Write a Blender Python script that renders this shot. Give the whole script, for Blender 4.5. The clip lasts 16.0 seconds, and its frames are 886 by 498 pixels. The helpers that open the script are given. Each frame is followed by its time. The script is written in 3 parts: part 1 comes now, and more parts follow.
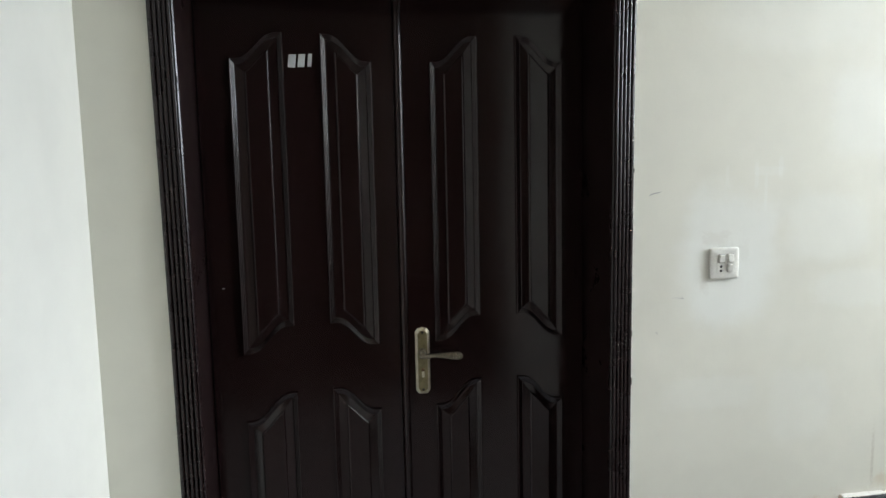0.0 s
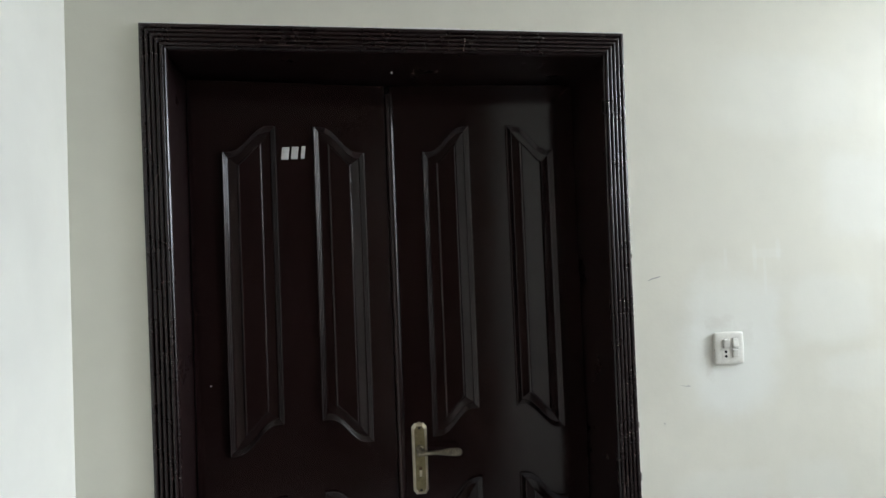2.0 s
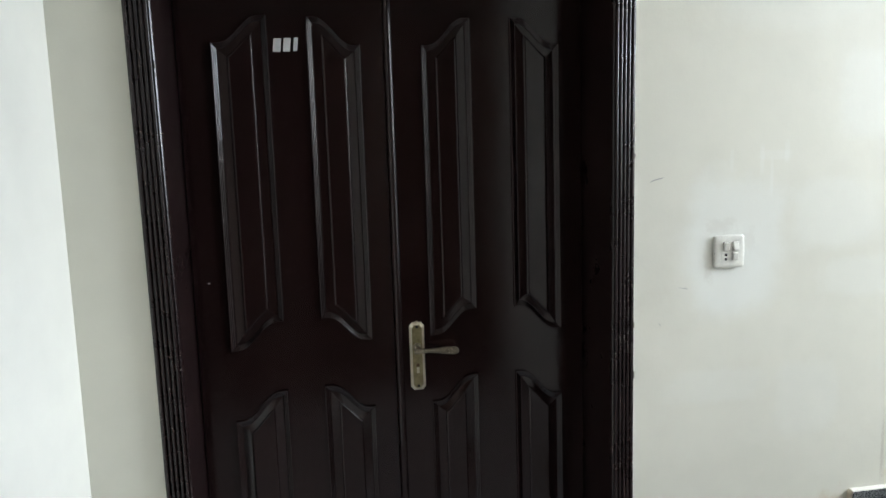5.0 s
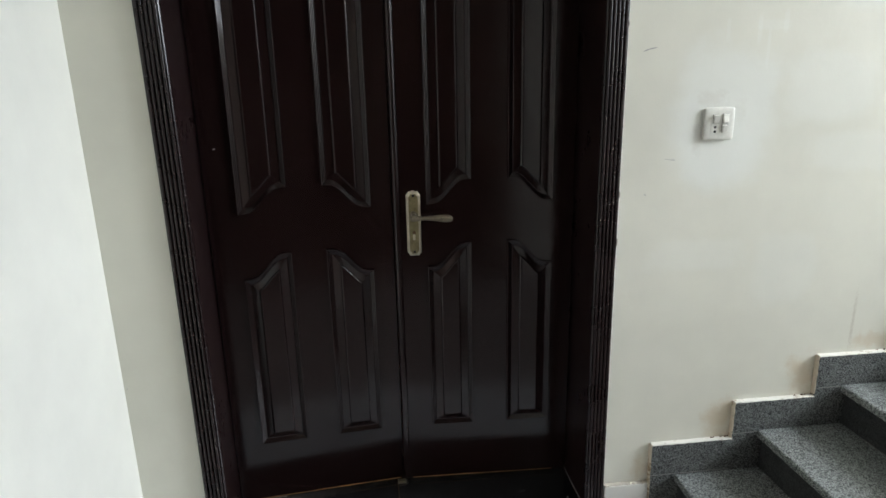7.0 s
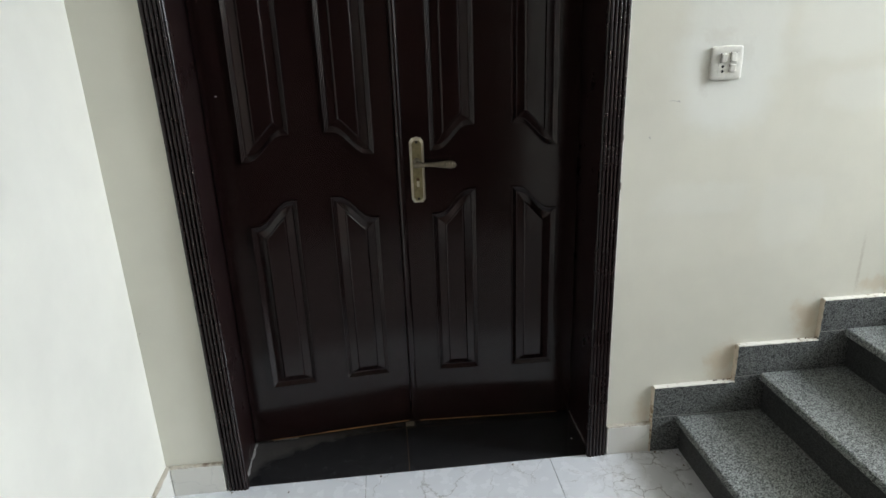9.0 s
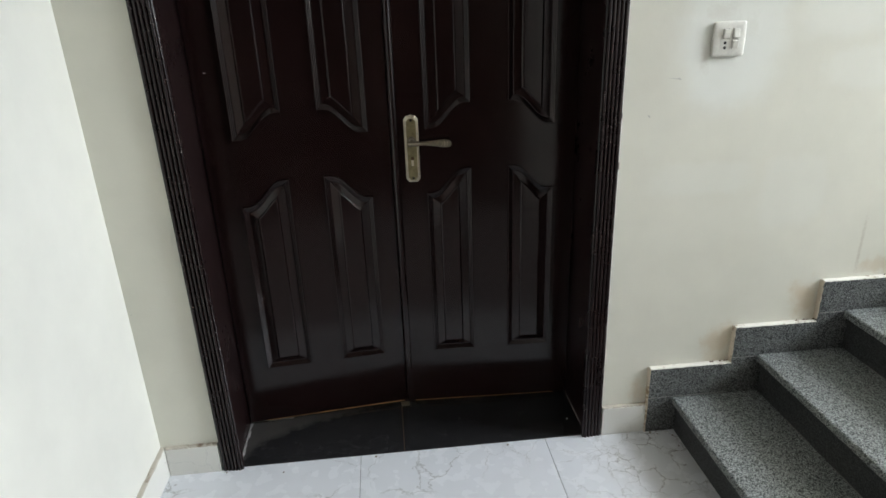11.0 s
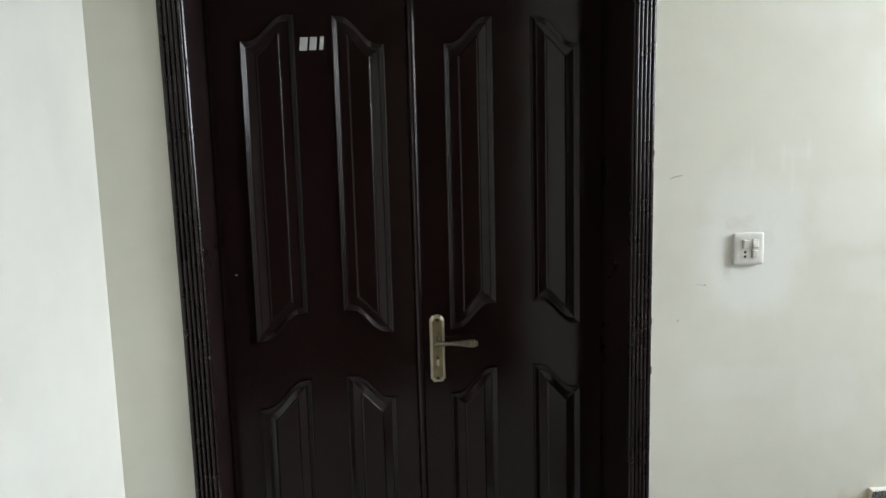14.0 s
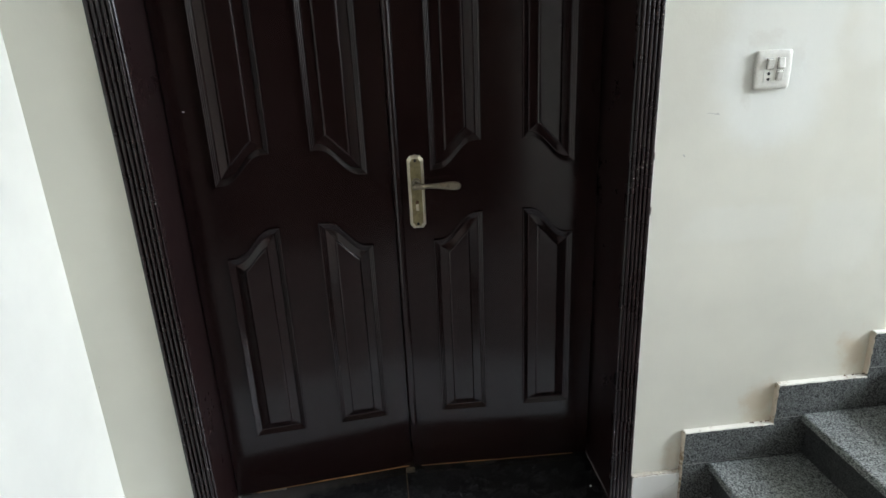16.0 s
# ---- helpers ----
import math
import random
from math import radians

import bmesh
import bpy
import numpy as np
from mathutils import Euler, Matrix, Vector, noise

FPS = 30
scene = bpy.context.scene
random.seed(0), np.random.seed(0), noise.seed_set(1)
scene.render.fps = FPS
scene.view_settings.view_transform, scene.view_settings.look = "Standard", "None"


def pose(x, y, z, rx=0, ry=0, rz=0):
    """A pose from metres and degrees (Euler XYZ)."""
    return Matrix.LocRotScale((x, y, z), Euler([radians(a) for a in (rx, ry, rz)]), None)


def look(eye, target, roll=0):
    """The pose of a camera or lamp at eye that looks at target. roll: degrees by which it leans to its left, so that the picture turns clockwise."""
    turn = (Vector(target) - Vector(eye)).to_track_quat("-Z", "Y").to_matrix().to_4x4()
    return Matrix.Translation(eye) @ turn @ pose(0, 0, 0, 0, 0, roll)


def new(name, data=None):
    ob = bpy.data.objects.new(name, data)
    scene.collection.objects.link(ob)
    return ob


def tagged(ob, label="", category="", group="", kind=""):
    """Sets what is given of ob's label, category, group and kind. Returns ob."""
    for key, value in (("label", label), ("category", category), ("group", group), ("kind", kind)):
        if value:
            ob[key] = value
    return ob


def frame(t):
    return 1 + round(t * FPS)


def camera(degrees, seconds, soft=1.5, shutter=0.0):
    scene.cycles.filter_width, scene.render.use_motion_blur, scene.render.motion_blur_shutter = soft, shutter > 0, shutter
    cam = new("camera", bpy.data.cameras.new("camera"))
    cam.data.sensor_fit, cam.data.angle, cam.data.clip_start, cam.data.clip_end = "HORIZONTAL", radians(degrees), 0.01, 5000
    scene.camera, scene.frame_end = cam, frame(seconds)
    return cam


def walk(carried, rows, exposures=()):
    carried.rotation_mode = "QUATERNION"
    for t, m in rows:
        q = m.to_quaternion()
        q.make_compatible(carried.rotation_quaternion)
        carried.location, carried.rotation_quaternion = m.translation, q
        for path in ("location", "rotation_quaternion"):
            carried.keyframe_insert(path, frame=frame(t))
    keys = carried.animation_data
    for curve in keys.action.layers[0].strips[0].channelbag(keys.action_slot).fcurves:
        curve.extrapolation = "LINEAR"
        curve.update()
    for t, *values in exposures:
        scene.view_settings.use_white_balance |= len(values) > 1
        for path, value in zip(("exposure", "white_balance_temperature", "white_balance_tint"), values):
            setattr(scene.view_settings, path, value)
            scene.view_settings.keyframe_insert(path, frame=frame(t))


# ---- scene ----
cam = camera(70.2, 16.0)
PATH = [
    (0, (-0.16, -1.651, 1.477), (0.131, 0.317, 1.277), -1.2),
    (0.5, (-0.169, -1.633, 1.502), (0.151, 0.34, 1.44), -1.1),
    (1, (-0.157, -1.63, 1.5), (0.15, 0.346, 1.535), -1.1),
    (1.5, (-0.172, -1.618, 1.499), (0.139, 0.356, 1.573), -2.4),
    (2, (-0.167, -1.609, 1.499), (0.162, 0.363, 1.554), -2.3),
    (2.5, (-0.171, -1.595, 1.501), (0.15, 0.378, 1.55), -2.5),
    (3, (-0.167, -1.585, 1.5), (0.164, 0.386, 1.584), -2.7),
    (3.5, (-0.157, -1.574, 1.493), (0.164, 0.399, 1.536), -2.3),
    (4, (-0.156, -1.557, 1.484), (0.164, 0.417, 1.441), -2.4),
    (6.5, (-0.091, -1.668, 1.411), (0.162, 0.26, 0.946), -0.9),
    (7, (-0.079, -1.686, 1.389), (0.139, 0.229, 0.856), -1.3),
    (7.5, (-0.079, -1.694, 1.382), (0.102, 0.214, 0.814), -1.2),
    (8, (-0.06, -1.708, 1.383), (0.114, 0.197, 0.799), -1.5),
    (8.5, (-0.049, -1.712, 1.376), (0.097, 0.175, 0.729), -2.1),
    (9, (-0.049, -1.706, 1.359), (0.115, 0.174, 0.697), -2.2),
    (11.5, (-0.027, -1.65, 1.367), (0.129, 0.199, 0.622), -2.2),
    (12, (-0.051, -1.585, 1.353), (0.094, 0.279, 0.642), -1.9),
    (12.5, (-0.057, -1.518, 1.387), (0.139, 0.392, 0.828), -2.0),
    (13, (-0.046, -1.537, 1.399), (0.147, 0.374, 0.841), -2.2),
    (13.5, (-0.039, -1.611, 1.394), (0.135, 0.316, 0.888), -1.7),
    (14, (-0.141, -1.621, 1.457), (0.087, 0.353, 1.232), -1.5),
    (14.5, (-0.108, -1.615, 1.497), (0.107, 0.374, 1.484), -2.1),
    (15, (-0.095, -1.591, 1.499), (0.114, 0.399, 1.493), -2.4),
    (15.5, (-0.061, -1.517, 1.459), (0.142, 0.436, 1.078), -2.4),
    (16, (-0.054, -1.45, 1.381), (0.134, 0.422, 0.702), -2.6),
]
# seconds, stops, kelvin, tint
EXPOSE = [(0.0, -0.12, 6342, 10), (1.5, -0.12, 6320, 10), (2.5, -0.08, 6275, 10), (4.0, 0.0, 6275, 10), (6.5, -0.06, 6230, 9), (7.0, -0.12, 6410, 10), (8.0, -0.16, 6522, 10), (9.0, -0.16, 6500, 10),
          (11.5, -0.13, 6500, 10), (12.0, -0.12, 6520, 10), (12.5, 0.03, 6567, 10), (13.0, 0.0, 6455, 9), (13.5, -0.1, 6365, 10), (14.0, -0.14, 6432, 9), (14.5, -0.2, 6365, 8), (15.0, -0.14, 6297, 9), (15.5, 0.0, 6162, 10), (16.0, 0.05, 6275, 10)]
walk(cam, [(t, look(eye, target, roll)) for t, eye, target, roll in PATH], EXPOSE)
DAY = 483.0
# touched-up paint (or, below nought, smudges; the last row is part dirt, part painted shade): x, z, half width, half
# height, how much
PATCHES = [(0.915, 1.245, 0.150, 0.205, 0.28), (0.87, 1.20, 0.13, 0.13, 0.12), (1.22, 1.33, 0.14, 0.10, 0.15), (1.36, 1.66, 0.15, 0.13, 0.16), (1.03, 1.50, 0.05, 0.014, 0.10), (1.10, 1.95, 0.24, 0.12, 0.12),
           (0.99, 1.49, 0.007, 0.04, 0.12), (1.065, 1.51, 0.008, 0.03, 0.12), (0.90, 1.49, 0.006, 0.03, 0.10), (1.02, 1.44, 0.005, 0.05, 0.12), (1.33, 1.15, 0.14, 0.06, 0.12), (0.86, 0.86, 0.16, 0.05, 0.10), (1.15, 0.80, 0.10, 0.12, 0.10),
           (0.875, 1.31, 0.05, 0.024, -0.16), (0.955, 1.27, 0.02, 0.035, -0.10), (0.835, 1.20, 0.015, 0.05, -0.16), (1.405, 0.61, 0.006, 0.10, -0.3), (0.80, 0.22, 0.05, 0.03, -0.08),
           # tan dirt that also paints in the warm shade beside the skirting uprights
           (0.990, 0.300, 0.060, 0.075, -0.48), (1.256, 0.432, 0.060, 0.085, -0.50), (1.50, 0.545, 0.10, 0.03, -0.36), (0.735, 0.155, 0.03, 0.05, -0.36)]

# ---- light ----
world = bpy.data.worlds.new("sky")
world.use_nodes = True
scene.world = world
_wn = world.node_tree.nodes
_sky = _wn.new("ShaderNodeTexSky")
_sky.sky_type, _sky.sun_disc = "NISHITA", False
_sky.sun_elevation, _sky.sun_rotation = radians(50), radians(60)
_wn["Background"].inputs["Strength"].default_value = 0.08
world.node_tree.links.new(_sky.outputs[0], _wn["Background"].inputs["Color"])

# daylight that enters by the window over the half-landing
day = bpy.data.lights.new("window_daylight", "AREA")
day.shape, day.size, day.size_y, day.energy, day.color = "RECTANGLE", 1.5, 2.1, DAY, (0.92, 1.0, 1.08)
new("window_daylight", day).matrix_world = look((5.46, -1.1, 3.1), (0.0, -1.1, 1.3))

# ---- materials ----


def material(name):
    m = bpy.data.materials.new(name)
    m.use_nodes = True
    t = m.node_tree
    return m, t, t.nodes["Principled BSDF"]


def node(t, kind, ins=None, **props):
    n = t.nodes.new(kind)
    for k, v in props.items():
        setattr(n, k, v)
    for k, v in (ins or {}).items():
        if hasattr(v, "is_output"):
            t.links.new(v, n.inputs[k])
        else:
            n.inputs[k].default_value = v
    return n


def coords(t, scale=(1, 1, 1), kind="Object"):
    tc = node(t, "ShaderNodeTexCoord")
    return node(t, "ShaderNodeMapping", {"Vector": tc.outputs[kind], "Scale": scale}).outputs[0]


def world_pos(t, scale=(1, 1, 1)):
    g = node(t, "ShaderNodeNewGeometry")
    return node(t, "ShaderNodeMapping", {"Vector": g.outputs["Position"], "Scale": scale}).outputs[0]


def ramp(t, fac, stops):
    r = node(t, "ShaderNodeValToRGB", {"Fac": fac})
    e = r.color_ramp.elements
    while len(e) < len(stops):
        e.new(0.5)
    for el, (p, c) in zip(e, stops):
        el.position, el.color = p, (*c, 1) if len(c) == 3 else c
    return r.outputs["Color"]


def grey(v):
    return (v, v, v)


def mix(t, fac, a, b, how="MIX"):
    n = node(t, "ShaderNodeMix", data_type="RGBA", blend_type=how)
    for i, v in ((0, fac), (6, a), (7, b)):
        if hasattr(v, "is_output"):
            t.links.new(v, n.inputs[i])
        else:
            n.inputs[i].default_value = v if i == 0 else (*v, 1)
    return n.outputs[2]


def bump(t, bsdf, height, strength, distance, under=None):
    ins = {"Height": height, "Strength": strength, "Distance": distance}
    if under is not None:
        ins["Normal"] = under
    n = node(t, "ShaderNodeBump", ins)
    t.links.new(n.outputs[0], bsdf.inputs["Normal"])
    return n.outputs[0]


def paint(name, colour, patches=()):
    """Emulsion paint on plaster: roller relief, soft unevenness, touched-up patches (x, z, half width, half height, how much)."""
    m, t, b = material(name)
    p = world_pos(t)
    big = node(t, "ShaderNodeTexNoise", {"Vector": p, "Scale": 1.3, "Detail": 4, "Roughness": 0.6})
    mid = node(t, "ShaderNodeTexNoise", {"Vector": p, "Scale": 7, "Detail": 5, "Roughness": 0.65})
    lo = tuple(c * 0.93 for c in colour)
    hi = tuple(min(0.9, c * 1.04) for c in colour)
    col = ramp(t, big.outputs["Fac"], [(0.32, lo), (0.66, hi)])
    col = mix(t, 0.10, col, ramp(t, mid.outputs["Fac"], [(0.35, grey(0.5)), (0.65, grey(0.85))]), "MULTIPLY")
    for (x, z, w, h, much) in patches:
        wob = node(t, "ShaderNodeTexNoise", {"Vector": p, "Scale": 0.8 / min(w, h), "Detail": 6, "Roughness": 0.65})
        d = node(t, "ShaderNodeVectorMath", {0: p, 1: (x, 0, z)}, operation="SUBTRACT")
        d = node(t, "ShaderNodeVectorMath", {0: d.outputs[0], 1: (1 / w, 0, 1 / h)}, operation="MULTIPLY")
        d = node(t, "ShaderNodeVectorMath", {0: d.outputs[0], 1: d.outputs[0]}, operation="MULTIPLY")
        d = node(t, "ShaderNodeVectorMath", {0: d.outputs[0]}, operation="LENGTH")
        d = node(t, "ShaderNodeMath", {0: d.outputs["Value"]}, operation="SQRT")
        a = node(t, "ShaderNodeMath", {0: wob.outputs["Fac"], 1: 0.9 if much > 0 else 2.6, 2: d.outputs[0]}, operation="MULTIPLY_ADD")
        k = node(t, "ShaderNodeMapRange", {"Value": a.outputs[0], 1: 1.12 if much > 0 else 1.5, 2: 1.62 if much > 0 else 2.5, 3: abs(much), 4: 0.0}, interpolation_type="SMOOTHSTEP")
        col = mix(t, k.outputs[0], col, (0.83, 0.87, 0.86) if much > 0 else (0.34, 0.28, 0.20) if much > -0.32 else (0.54, 0.41, 0.25))
    t.links.new(col, b.inputs["Base Color"])
    b.inputs["Roughness"].default_value = 0.42
    b.inputs["Specular IOR Level"].default_value = 0.2
    fine = node(t, "ShaderNodeTexNoise", {"Vector": p, "Scale": 260, "Detail": 3, "Roughness": 0.6})
    n1 = bump(t, b, mid.outputs["Fac"], 0.2, 0.006)
    bump(t, b, fine.outputs["Fac"], 0.06, 0.0008, n1)
    return m


def door_wood(name, colour, grain=1.0, rough=0.3, shine=0.29):
    """Dark lacquered wood: long vertical grain, cathedral figure, fine pores, rubbed gloss."""
    m, t, b = material(name)
    p = coords(t, (1, 1, 0.035))
    g = node(t, "ShaderNodeTexNoise", {"Vector": p, "Scale": 210, "Detail": 4, "Roughness": 0.6})
    q = coords(t, (1, 1, 0.045))
    f = node(t, "ShaderNodeTexNoise", {"Vector": q, "Scale": 11, "Detail": 1, "Roughness": 0.3})
    rings = node(t, "ShaderNodeMath", {0: f.outputs["Fac"], 1: 60.0}, operation="MULTIPLY")
    rings = node(t, "ShaderNodeMath", {0: rings.outputs[0]}, operation="SINE")
    r01 = node(t, "ShaderNodeMapRange", {"Value": rings.outputs[0], 1: -1.0, 2: 1.0, 3: 0.0, 4: 1.0})
    a = mix(t, 0.22, g.outputs["Fac"], r01.outputs[0])
    col = ramp(t, a, [(0.25, tuple(c * 0.90 for c in colour)), (0.75, tuple(c * 1.07 for c in colour))])
    dull = node(t, "ShaderNodeTexNoise", {"Vector": coords(t), "Scale": 5, "Detail": 6, "Roughness": 0.7})
    t.links.new(col, b.inputs["Base Color"])
    rr = node(t, "ShaderNodeMapRange", {"Value": dull.outputs["Fac"], 1: 0.3, 2: 0.7, 3: rough - 0.05, 4: rough + 0.07})
    t.links.new(rr.outputs[0], b.inputs["Roughness"])
    b.inputs["Specular IOR Level"].default_value = shine
    bump(t, b, a, 0.22 * grain, 0.0006)
    return m


def granite(name, dark, light, rough):
    """Speckled stone with salt-and-pepper crystals."""
    m, t, b = material(name)
    p = world_pos(t)
    v = node(t, "ShaderNodeTexVoronoi", {"Vector": p, "Scale": 520})
    w = node(t, "ShaderNodeTexVoronoi", {"Vector": p, "Scale": 330})
    n = node(t, "ShaderNodeTexNoise", {"Vector": p, "Scale": 90, "Detail": 4})
    big = node(t, "ShaderNodeTexNoise", {"Vector": p, "Scale": 6, "Detail": 3})
    s1 = node(t, "ShaderNodeSeparateColor", {0: v.outputs["Color"]})
    s2 = node(t, "ShaderNodeSeparateColor", {0: w.outputs["Color"]})
    mean = tuple((a + b_) / 2 for a, b_ in zip(dark, light))
    c1 = ramp(t, s1.outputs[0], [(0.0, dark), (0.12, tuple(c * 2 for c in dark)), (0.22, tuple(c * 0.75 for c in mean)), (0.72, tuple(c * 1.1 for c in mean)), (1.0, light)])
    k = node(t, "ShaderNodeMapRange", {"Value": s2.outputs[1], 1: 0.70, 2: 0.73, 3: 0.0, 4: 0.92})
    c2 = mix(t, k.outputs[0], c1, tuple(c * 0.6 for c in dark))
    c3 = mix(t, 0.3, c2, ramp(t, n.outputs["Fac"], [(0.3, grey(0.3)), (0.7, grey(1.0))]), "MULTIPLY")
    c4 = mix(t, 0.25, c3, ramp(t, big.outputs["Fac"], [(0.3, grey(0.6)), (0.7, grey(1.0))]), "MULTIPLY")
    t.links.new(c4, b.inputs["Base Color"])
    b.inputs["Roughness"].default_value = rough
    bump(t, b, n.outputs["Fac"], 0.08, 0.001)
    return m


def marble(name, base, vein, rough, veins=0.8, stain=None):
    """Glazed tile with thin wandering veins; every tile its own cut."""
    m, t, b = material(name)
    oi = node(t, "ShaderNodeObjectInfo")
    off = node(t, "ShaderNodeCombineXYZ", {0: oi.outputs["Random"], 1: oi.outputs["Random"]})
    off = node(t, "ShaderNodeVectorMath", {0: off.outputs[0], "Scale": 37.0}, operation="SCALE")
    p = node(t, "ShaderNodeVectorMath", {0: world_pos(t), 1: off.outputs[0]}, operation="ADD").outputs[0]
    w = node(t, "ShaderNodeTexNoise", {"Vector": p, "Scale": 4.5, "Detail": 7, "Roughness": 0.65})
    q = mix(t, 0.22, p, w.outputs["Color"], "ADD")
    v = node(t, "ShaderNodeTexVoronoi", {"Vector": q, "Scale": 6.5}, feature="DISTANCE_TO_EDGE")
    thin = node(t, "ShaderNodeMapRange", {"Value": v.outputs["Distance"], 1: 0.0, 2: 0.022, 3: 1.0, 4: 0.0}, interpolation_type="SMOOTHSTEP")
    gate = node(t, "ShaderNodeTexNoise", {"Vector": p, "Scale": 3.3, "Detail": 3})
    gk = node(t, "ShaderNodeMapRange", {"Value": gate.outputs["Fac"], 1: 0.47, 2: 0.62, 3: 0.0, 4: veins})
    k = node(t, "ShaderNodeMath", {0: thin.outputs[0], 1: gk.outputs[0]}, operation="MULTIPLY")
    cloud = node(t, "ShaderNodeTexNoise", {"Vector": p, "Scale": 8, "Detail": 6})
    c0 = ramp(t, cloud.outputs["Fac"], [(0.2, tuple(c * 0.92 for c in base)), (0.8, base)])
    c1 = mix(t, k.outputs[0], c0, vein)
    if stain:
        d = node(t, "ShaderNodeVectorMath", {0: world_pos(t), 1: (stain[0], stain[1], 0)}, operation="DISTANCE")
        near = node(t, "ShaderNodeMapRange", {"Value": d.outputs["Value"], 1: stain[2] * 0.35, 2: stain[2], 3: 0.62, 4: 0.0}, interpolation_type="SMOOTHSTEP")
        q2 = mix(t, 0.16, world_pos(t), w.outputs["Color"], "ADD")
        v2 = node(t, "ShaderNodeTexVoronoi", {"Vector": q2, "Scale": 15}, feature="DISTANCE_TO_EDGE")
        th2 = node(t, "ShaderNodeMapRange", {"Value": v2.outputs["Distance"], 1: 0.0, 2: 0.045, 3: 1.0, 4: 0.0}, interpolation_type="SMOOTHSTEP")
        g2 = node(t, "ShaderNodeMapRange", {"Value": cloud.outputs["Fac"], 1: 0.42, 2: 0.52, 3: 0.0, 4: 1.0})
        k2 = node(t, "ShaderNodeMath", {0: th2.outputs[0], 1: g2.outputs[0]}, operation="MULTIPLY")
        # shade painted into the colour away from the wall, dimming the door's reflection
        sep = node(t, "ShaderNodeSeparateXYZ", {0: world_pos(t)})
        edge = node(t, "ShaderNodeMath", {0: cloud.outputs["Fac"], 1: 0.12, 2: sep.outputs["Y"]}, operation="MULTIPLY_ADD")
        far_dim = node(t, "ShaderNodeMapRange", {"Value": edge.outputs[0], 1: -0.46, 2: -0.30, 3: 0.9, 4: 0.0}, interpolation_type="SMOOTHSTEP")
        c1 = mix(t, far_dim.outputs[0], c1, (0.26, 0.24, 0.232))
        k3 = node(t, "ShaderNodeMath", {0: k2.outputs[0], 1: near.outputs[0]}, operation="MULTIPLY")
        film = node(t, "ShaderNodeMath", {0: near.outputs[0], 1: 0.25}, operation="MULTIPLY")
        c1 = mix(t, film.outputs[0], c1, (0.48, 0.45, 0.38))
        c1 = mix(t, k3.outputs[0], c1, (0.09, 0.075, 0.05))
    t.links.new(c1, b.inputs["Base Color"])
    dust = node(t, "ShaderNodeTexNoise", {"Vector": world_pos(t), "Scale": 18, "Detail": 5})
    rr = node(t, "ShaderNodeMapRange", {"Value": dust.outputs["Fac"], 1: 0.3, 2: 0.7, 3: rough, 4: rough + 0.18})
    t.links.new(rr.outputs[0], b.inputs["Roughness"])
    return m


def plain(name, colour, rough, metal=0.0, spots=0.2, scale=40):
    m, t, b = material(name)
    n = node(t, "ShaderNodeTexNoise", {"Vector": world_pos(t), "Scale": scale, "Detail": 5, "Roughness": 0.65})
    t.links.new(ramp(t, n.outputs["Fac"], [(0.3, tuple(c * (1 - spots) for c in colour)), (0.68, colour)]), b.inputs["Base Color"])
    rr = node(t, "ShaderNodeMapRange", {"Value": n.outputs["Fac"], 1: 0.3, 2: 0.7, 3: rough + 0.08, 4: rough - 0.04})
    t.links.new(rr.outputs[0], b.inputs["Roughness"])
    b.inputs["Metallic"].default_value = metal
    bump(t, b, n.outputs["Fac"], 0.06, 0.0006)
    return m


def dirty_plaster(name, colour, dirt):
    m, t, b = material(name)
    n = node(t, "ShaderNodeTexNoise", {"Vector": world_pos(t), "Scale": 55, "Detail": 4, "Roughness": 0.7})
    f = node(t, "ShaderNodeTexNoise", {"Vector": world_pos(t), "Scale": 11, "Detail": 2})
    k = node(t, "ShaderNodeMath", {0: n.outputs["Fac"], 1: f.outputs["Fac"]}, operation="MULTIPLY")
    t.links.new(ramp(t, k.outputs[0], [(0.30, colour), (0.36, tuple((a + d) / 2 for a, d in zip(colour, dirt))), (0.45, dirt)]), b.inputs["Base Color"])
    b.inputs["Roughness"].default_value = 0.7
    bump(t, b, n.outputs["Fac"], 0.5, 0.002)
    return m


BACKP = paint("back_wall_paint", (0.79, 0.757, 0.725))
WALL = paint("wall_paint", (0.705, 0.692, 0.598), PATCHES)
SIDE = paint("side_wall_paint", (0.727, 0.717, 0.648))
# brown for unseen walls, picked to darken and warm the door's reflections
UNSEENP = paint("unseen_wall_paint", (0.58, 0.45, 0.385))
CEIL = paint("ceiling_paint", (0.72, 0.72, 0.69))
WOOD = door_wood("lacquered_door_wood", (0.0135, 0.0066, 0.0062), 0.22, 0.13, 0.40)
CASE = door_wood("casing_wood", (0.0138, 0.0072, 0.0069), 0.25, 0.27, 0.36)
JAMB = door_wood("jamb_wood", (0.0122, 0.0058, 0.0056), 0.7, 0.3, 0.34)
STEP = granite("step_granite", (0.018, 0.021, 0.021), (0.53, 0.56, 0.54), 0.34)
# the risers' copy of the granite, darkened for their side away from the window
RISE_SHADE = granite("shaded_riser_granite", (0.008, 0.009, 0.009), (0.10, 0.105, 0.105), 0.4)
SKIRT = granite("skirting_granite", (0.006, 0.007, 0.007), (0.31, 0.325, 0.315), 0.5)


